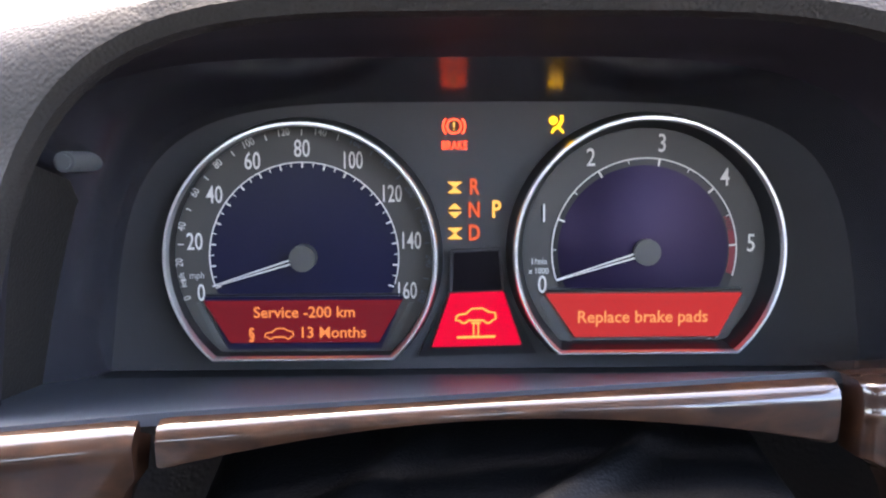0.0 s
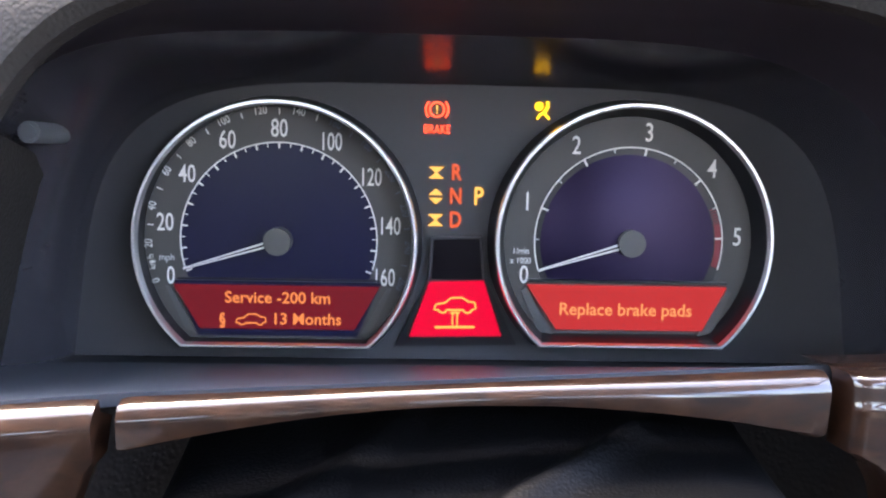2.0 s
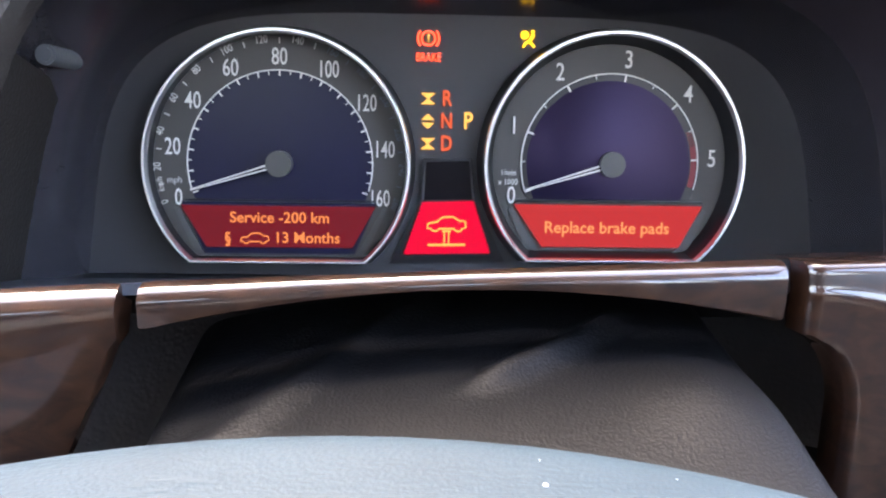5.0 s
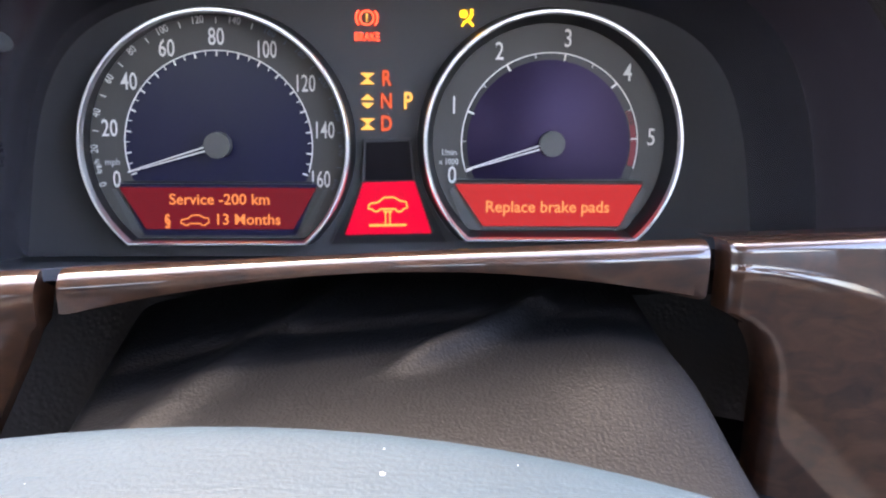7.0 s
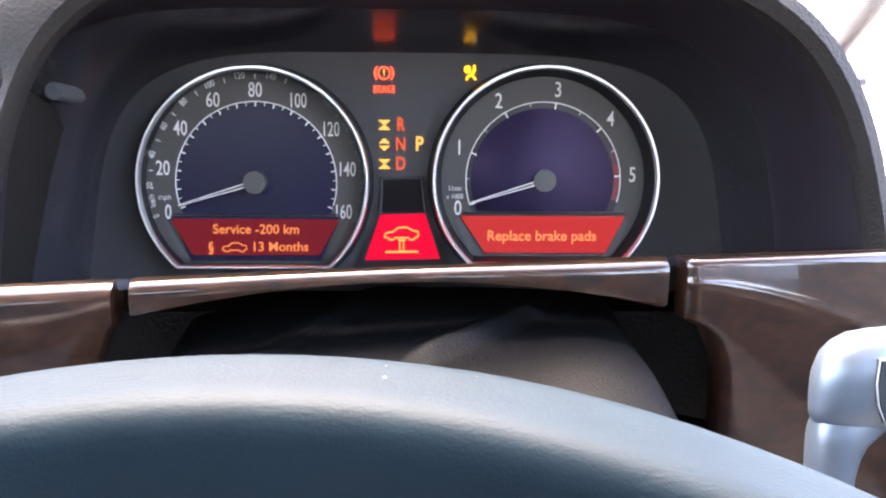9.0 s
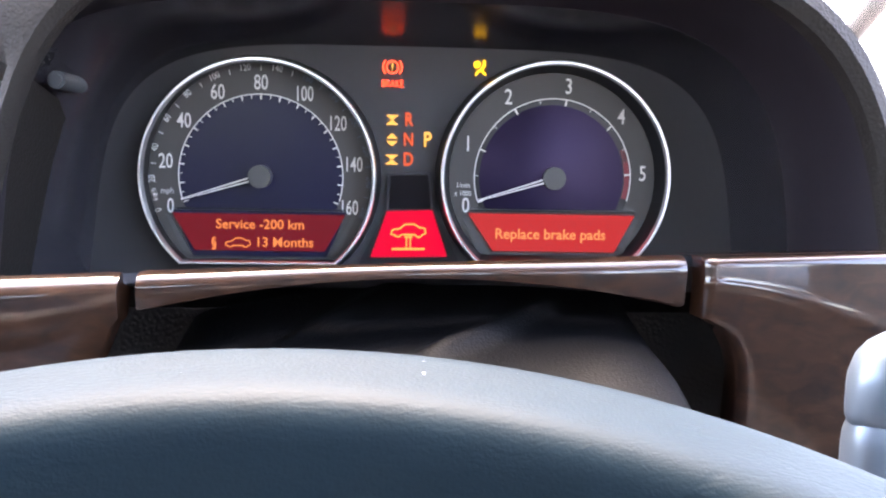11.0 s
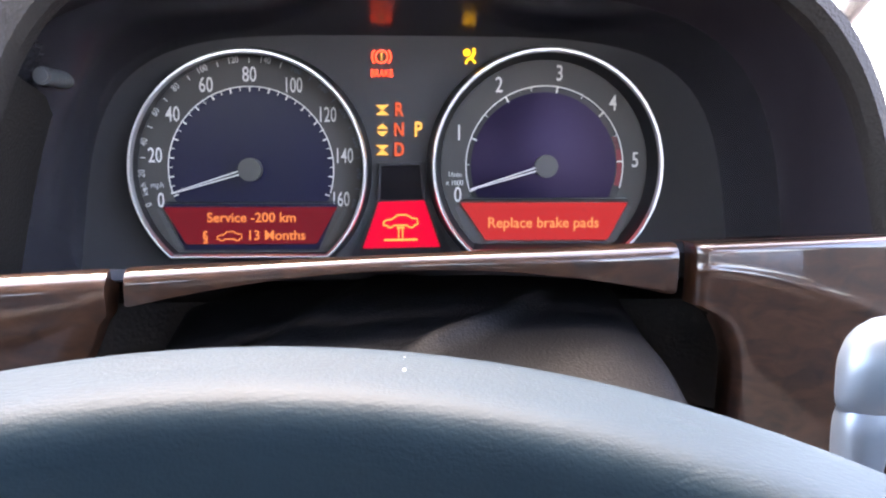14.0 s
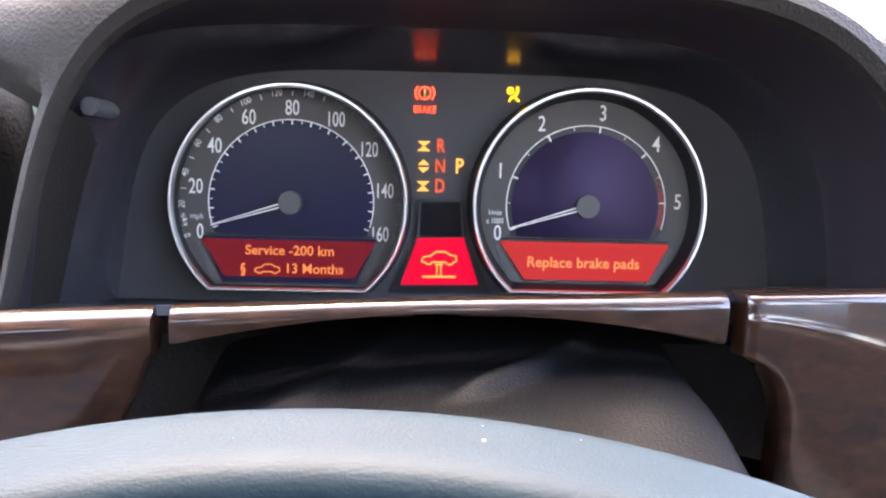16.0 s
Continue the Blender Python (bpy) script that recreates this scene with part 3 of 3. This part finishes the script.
rows = []
for k in range(70):
    row = []
    for i in range(49):
        u = (i / 48) ** 1.5
        zt0 = top_z(0.1125)
        guess = zt0 - 0.11 * (max(0, k - 8) / 61) ** 1.6
        xl = panel_left(guess)
        x = xl + (0.42 - xl) * u
        yf, zt = front_y(x) + 0.004, top_z(x)
        drop = 0.0062 + 1.48 * max(0.0, x - 0.115) ** 1.6
        if k < 3:
            y, z = yf + 0.020 * (1 - k / 3), zt - 0.0012 * (1 - k / 3)
        elif k < 8:
            t = (k - 2) / 6
            y, z = yf - 0.0035 * math.sin(t * 1.5), zt - 0.0035 * (1 - math.cos(t * 1.5))
        else:
            z = guess + (zt - zt0) * max(0.0, 1 - (zt0 - guess) / 0.03) - 0.0035
            below = zt - 0.0035 - z
            out = 0.05 * min(below, drop) - 0.10 * max(0.0, below - drop)
            soft = 0.0006 * math.exp(-((below - drop) / 0.0013) ** 2)
            y = yf - 0.0035 - out - soft
        round_edge = max(0.0, 1 - (x - xl) / 0.0035)
        y += 0.003 * round_edge ** 2
        row.append((x, y, z))
    rows.append(row)
back = [[(x, y + 0.012, z - 0.0005) for x, y, z in row] for row in rows]
bm = loft(rows, False)
loft(back, False, bm)
loft([[r[0] for r in rows], [r[0] for r in back]], False, bm)
loft([rows[-1], back[-1]], False, bm)
loft([rows[0], back[0]], False, bm)
bmesh.ops.remove_doubles(bm, verts=bm.verts, dist=1e-6)
tagged(part("wood_trim", bm, M_WOOD), "large glossy burr walnut panel with curved crease beside the column", "trim")

# ---- steering column ----
column = thing("steering_column", "black creased leatherette steering column gaiter under the trim", "steering column", place=(0, -0.15, 0.85))


def gaiter_height(x, y):
    z = 0.951 + 0.22 * (y + 0.09) - 0.9 * (x - 0.03) ** 2 - 0.05 / (1 + math.exp((0.103 - x) / 0.003)) - 0.05 / (1 + math.exp((x + 0.099) / 0.003))
    along, across = (x - 0.036) * 0.74 + (y + 0.12) * 0.67, (x - 0.036) * 0.67 - (y + 0.12) * 0.74
    across += 3.0 * along * along
    z += 0.0055 * math.exp(-(across / 0.005) ** 2) / (1 + math.exp((abs(along) - 0.035) / 0.004))
    z += 0.006 * math.exp(-((x - 0.075) / 0.025) ** 2 - ((y + 0.15) / 0.025) ** 2)
    z += 0.003 * math.exp(-(((x + 0.07) * 0.8 - (y + 0.16) * 0.6) / 0.007) ** 2)
    return z


rows = []
for j in range(121):
    y = -0.070 - 0.20 * j / 120
    rows.append([(-0.14 + 0.30 * i / 120, y, gaiter_height(-0.14 + 0.30 * i / 120, y)) for i in range(121)])
part("gaiter", loft(rows, False), M_GAITER, column, "soft folds of black leatherette")
part("column_tube", box(-0.05, 0.045, -0.27, -0.02, 0.83, 0.885, 0.015), M_BLACK, column)

# ---- steering wheel ----
WC_X, WC_Y, WC_Z, W_A, W_R, W_T = -0.0253, -0.2900, 0.9563, radians(57), 0.1832, 0.0165
wheel = thing("steering_wheel", "blue-grey grained leather steering wheel", "steering wheel", place=(WC_X, WC_Y - W_R * math.sin(W_A), WC_Z - W_R * math.cos(W_A)))
UPV, NRM = Vector((0, math.sin(W_A), math.cos(W_A))), Vector((0, -math.cos(W_A), math.sin(W_A)))
HUBP = Vector((WC_X, WC_Y, WC_Z)) - W_R * UPV
rows = []
for i in range(145):
    a = 2 * math.pi * i / 144
    rad = Vector((1, 0, 0)) * math.sin(a) + UPV * math.cos(a)
    row = []
    for k in [2 * math.pi * s / 64 for s in range(64)]:
        r = W_T / (abs(math.cos(k - W_A - 0.12)) ** 4.4 + abs(math.sin(k - W_A - 0.12)) ** 4.4) ** (1 / 4.4)
        row.append(tuple(HUBP + rad * (W_R + r * math.cos(k)) + NRM * r * math.sin(k)))
    rows.append(row)
bm = loft(rows)
bmesh.ops.remove_doubles(bm, verts=bm.verts, dist=1e-6)
part("rim", bm, M_LEATHER, wheel, "grained blue-grey leather rim")
rng = random.Random(7)
bm = bmesh.new()
for n in range(12):
    a, k = (0.14, W_A + 0.12) if n == 0 else (rng.uniform(-0.7, 0.75), W_A + rng.uniform(-0.75, 0.5))
    rad = Vector((1, 0, 0)) * math.sin(a) + UPV * math.cos(a)
    r = W_T / (abs(math.cos(k - W_A - 0.12)) ** 4.4 + abs(math.sin(k - W_A - 0.12)) ** 4.4) ** (1 / 4.4)
    at = HUBP + rad * (W_R + r * math.cos(k)) + NRM * r * math.sin(k)
    size = 0.0004 if n == 0 else rng.uniform(0.00005, 0.00013)
    bmesh.ops.create_icosphere(bm, subdivisions=1, radius=size, matrix=Matrix.Translation(at))
tagged(part("dust", bm, M_DIM, wheel, "pale dust specks"), kind="stuff")


def on_wheel(u, v, w):
    return tuple(HUBP + Vector((1, 0, 0)) * u + UPV * v + NRM * w)


def wheel_pad(u0, u1, v0, v1, w0, w1, bevel):
    b = box(u0, u1, v0, v1, w0, w1, bevel)
    for vert in b.verts:
        vert.co = on_wheel(*vert.co)
    return b


part("airbag_cover", wheel_pad(-0.075, 0.075, -0.07, 0.055, -0.03, 0.012, 0.018), M_SEAT, wheel)
part("spoke", wheel_pad(-0.165, -0.07, -0.03, 0.012, -0.012, 0.004, 0.006), M_SEAT, wheel)
part("spoke", wheel_pad(0.07, 0.165, -0.03, 0.012, -0.012, 0.004, 0.006), M_SEAT, wheel)
part("column_shaft", wheel_pad(-0.03, 0.03, -0.03, 0.03, -0.22, -0.028, 0.01), M_BLACK, wheel)
part("spoke", wheel_pad(-0.03, 0.03, -0.165, -0.065, -0.012, 0.004, 0.006), M_SEAT, wheel)

# ---- gear selector stalk ----
stalk = thing("gear_selector_stalk", "satin silver gear selector stalk with black key field", "gear stalk", place=(0.16, -0.2, 0.93))
rows = []
for x, low, top, deep in ((0.1194, 0.9480, 0.9535, 0.0012), (0.1197, 0.9462, 0.9575, 0.0030), (0.1208, 0.9444, 0.9625, 0.0055), (0.1230, 0.9432, 0.9668, 0.0077), (0.1262, 0.9425, 0.9697, 0.0093), (0.1300, 0.9421, 0.9716, 0.0103), (0.1370, 0.9420, 0.9728, 0.0108), (0.1550, 0.9422, 0.9742, 0.0109), (0.2000, 0.9424, 0.9752, 0.0108), (0.2260, 0.9428, 0.9748, 0.0100), (0.2300, 0.9470, 0.9710, 0.0060)):
    row = []
    for k in range(28):
        a = 2 * math.pi * k / 28
        c, d = math.cos(a), math.sin(a)
        row.append((x, -0.203 + deep * abs(c) ** 0.75 * (-1 if c > 0 else 0.8), (low + top) / 2 + (top - low) / 2 * abs(d) ** 0.75 * (1 if d > 0 else -1)))
    rows.append(row)
part("handle", capped(rows), M_SILVER, stalk, "satin silver shell")
rows = []
for z, x0, x1, deep in ((0.9455, 0.1206, 0.1440, 0.0080), (0.9420, 0.1198, 0.1400, 0.0085), (0.9390, 0.1197, 0.1362, 0.0085), (0.9350, 0.1197, 0.1340, 0.0084), (0.9290, 0.1198, 0.1325, 0.0082), (0.9100, 0.1205, 0.1315, 0.0080), (0.8650, 0.1215, 0.1310, 0.0078)):
    row = []
    for k in range(24):
        a = 2 * math.pi * k / 24
        c, d = math.cos(a), math.sin(a)
        row.append(((x0 + x1) / 2 + (x1 - x0) / 2 * abs(c) ** 0.8 * (1 if c > 0 else -1), -0.203 + deep * abs(d) ** 0.8 * (1 if d > 0 else -1), z))
    rows.append(row)
part("arm", capped(rows), M_SILVER, stalk, "curved silver arm")
FIELD = [(0.1335, 0.9660), (0.1329, 0.9590), (0.1338, 0.9525), (0.1362, 0.9472), (0.2050, 0.9475), (0.2050, 0.9670)]
keys = part("key_field", prism(FIELD, -0.2146, -0.2115, 0.0006), M_KEYS, stalk, "dark grey key field with white signs")
for body, z in (("R", 0.9625), ("N", 0.9565), ("D", 0.9505)):
    lettering("key_letter", body, 0.1445, z, 0.0040, -0.2149, M_DIM, keys, 0.8, weight=0.0001)
for z, up in ((0.9632, True), (0.9618, False), (0.9574, True), (0.9556, False), (0.9512, True), (0.9498, False)):
    sign = part("key_sign", triangle(0.1388, z, 0.0028, 0.0013, up), M_DIM, keys)
    sign.data.transform(Matrix.Translation((0, -0.2140, 0)))
part("key_border", tube([(x, -0.2144, z) for x, z in FIELD], 0.0004, 6, closed=True), M_CHROME, stalk, "thin bright border")
for ob in [o for p in stalk.children for o in (p, *p.children)]:
    ob.data.transform(Matrix.Translation((0.0060, -0.0748, 0.1555)) @ Matrix.Diagonal((0.8385, 0.8385, 0.8385, 1)))

# ---- centre display ----
screen = thing("centre_display", "centre display with chrome-edged frame and pale lit screen", "display", place=(-0.33, 0.03, 1.0))
SCR = [(-0.46, 1.075), (-0.212, 1.062), (-0.198, 1.048), (-0.1965, 1.034), (-0.206, 1.018), (-0.235, 0.99), (-0.46, 0.975)]
part("frame", prism([(x + (0.012 if x > -0.3 else 0), z) for x, z in SCR], 0.004, 0.05, 0.003), M_DASH, screen, "dark grey frame")
part("chrome_edge", tube([(x + 0.004, 0.003, z) for x, z in SCR], 0.0026, 8, closed=True), M_SILVER, screen, "satin chrome edge")
part("screen", prism(SCR, 0.0025, 0.0038), G_SCREEN, screen, "pale lit screen")

pad = thing("display_hood", "dark grey grained plastic hood over the centre display", "dashboard hood", "structure", place=(-0.34, 0.05, 1.0))
rows = []
for y, g in ((-0.026, 0.0), (-0.034, 0.003), (-0.028, 0.007), (0.02, 0.009), (0.16, 0.009)):
    rows.append([(x, yy, z + (0.0 if z < 0.96 else 0.0)) for x, yy, z in arch(-0.353, 0.945, 0.148 + g, 0.148 + g, 0.162 + g, 4.2, 4.2, y)])
part("shell", loft(rows, False), M_DASH, pad, "pebbled dark plastic shell")
part("back_plate", prism([(x, z) for x, _, z in arch(-0.345, 0.945, 0.148, 0.148, 0.162, 4.2, 4.2, 0)], 0.052, 0.06), M_DASH, pad)

# ---- dashboard and cabin shell ----
dash = thing("dashboard", "dark grey grained plastic dashboard body", "dashboard", "structure", place=(0, 0.2, 0.6))
rows = []
for x in np.linspace(-1.08, 0.535, 40):
    rows.append([(x, y, z) for y, z in ((-0.03, 0.60), (-0.055, 0.80), (-0.05, 0.90), (-0.035, 0.938), (0.0, 0.944), (0.10, 0.975), (0.30, 1.00), (0.90, 0.96), (0.90, 0.60))])
part("dash_body", capped(rows), M_DASH, dash)
floor = tagged(part("floor", box(-1.12, 0.58, -2.6, 0.90, 0.28, 0.32), M_LINING), "grey car floor carpet", "floor", kind="structure")
ceiling = tagged(part("ceiling", box(-0.98, 0.42, -2.0, -0.31, 1.44, 1.47, 0.01), M_CLOTH), "pale grey cloth roof lining", "ceiling", kind="structure")
for name, x0, x1 in (("wall_left", -1.14, -1.10), ("wall_right", 0.54, 0.58)):
    tagged(part(name, box(x0, x1, -2.6, 0.90, 0.32, 0.985, 0.012), M_LINING), "pale grey car door lining below the window", "door lining", kind="structure")
tagged(part("wall_front", box(-1.12, 0.58, 0.90, 0.96, 0.32, 0.95), M_DASH), "dark bulkhead below the windscreen", "bulkhead", kind="structure")
# out of view; its height is set to cut the rear light mirrored in the dial
tagged(part("wall_rear", box(-1.12, 0.58, -2.66, -2.6, 0.32, 1.2), M_LINING), "unseen pale grey rear wall, raised to block window light", "rear wall", kind="structure")


# unseen panels added behind the camera to darken the rev counter's reflection
for name, x0, x1 in (("quarter_panel_left", -1.12, -1.06), ("quarter_panel_right", 0.50, 0.56)):
    tagged(part(name, box(x0, x1, -2.6, -1.45, 0.99, 1.46, 0.012), M_CLOTH), "unseen grey cloth panel blocking rear side light", "quarter panel", kind="structure")
tagged(part("ceiling_rear", box(-0.99, 0.43, -2.62, -1.99, 1.445, 1.472), M_CLOTH), "grey cloth rear roof lining", "ceiling", kind="structure")


def pillar(name, p, q, r, label):
    bm = tube([p, tuple((Vector(p) + Vector(q)) / 2 + Vector((0, 0, 0.02))), q], r, 10)
    return tagged(part(name, bm, M_DASH), label, "pillar", kind="structure")


pillar("pillar", (0.60, 1.15, 0.95), (0.42, -0.31, 1.455), 0.012, "dark windscreen pillar")
pillar("pillar", (-1.12, 0.95, 0.95), (-0.97, -0.31, 1.45), 0.022, "dark windscreen pillar")
pillar("pillar", (0.56, -0.95, 0.96), (0.42, -0.95, 1.45), 0.03, "dark door pillar")
pillar("pillar", (-1.11, -0.95, 0.96), (-0.98, -0.95, 1.45), 0.03, "dark door pillar")
pillar("pillar", (0.56, -2.6, 1.0), (0.42, -2.0, 1.45), 0.04, "dark rear pillar")
pillar("pillar", (-1.11, -2.6, 1.0), (-0.98, -2.0, 1.45), 0.04, "dark rear pillar")
M_TINT = bpy.data.materials.new("tinted_windscreen_glass")
M_TINT.use_nodes = True
tn = M_TINT.node_tree
clear, gloss, both = tn.nodes.new("ShaderNodeBsdfTransparent"), tn.nodes.new("ShaderNodeBsdfGlossy"), tn.nodes.new("ShaderNodeMixShader")
clear.inputs[0].default_value = (0.66, 0.67, 0.65, 1)
gloss.inputs["Roughness"].default_value = 0.02
both.inputs[0].default_value = 0.05
tn.links.new(clear.outputs[0], both.inputs[1])
tn.links.new(gloss.outputs[0], both.inputs[2])
tn.links.new(both.outputs[0], tn.nodes["Material Output"].inputs["Surface"])
bm = bmesh.new()
bm.faces.new([bm.verts.new(p) for p in ((-1.13, 1.15, 0.955), (0.61, 1.15, 0.955), (0.43, -0.315, 1.462), (-0.99, -0.315, 1.462))])
tagged(part("windscreen", bm, M_TINT), "clear tinted windscreen glass", "windscreen", kind="structure")

seat = thing("driver_seat", "dark grey leather driver's seat", "car seat", place=(0, -0.9, 0.32))
part("cushion", box(-0.24, 0.24, -1.15, -0.62, 0.32, 0.52, 0.05), M_SEAT, seat)
part("backrest", box(-0.24, 0.24, -1.32, -1.14, 0.45, 1.08, 0.06), M_SEAT, seat)
# unseen, added to keep the rear window's reflection off the wood
part("head_restraint", box(-0.14, 0.14, -1.33, -1.20, 1.06, 1.28, 0.045), M_SEAT, seat)
wiper = thing("windscreen_wiper", "black wiper arm parked at the windscreen's foot", "wiper", place=(0.05, 1.0, 0.95))
part("arm", tube([(0.05, 1.00, 0.955), (0.40, 0.98, 1.10), (0.75, 0.96, 1.14)], 0.008, 8), M_BLACK, wiper)
tagged(part("ground", box(-400, 400, -400, 400, -0.05, 0.0), M_GROUND), "pale concrete ground outside the car", "ground", kind="structure")
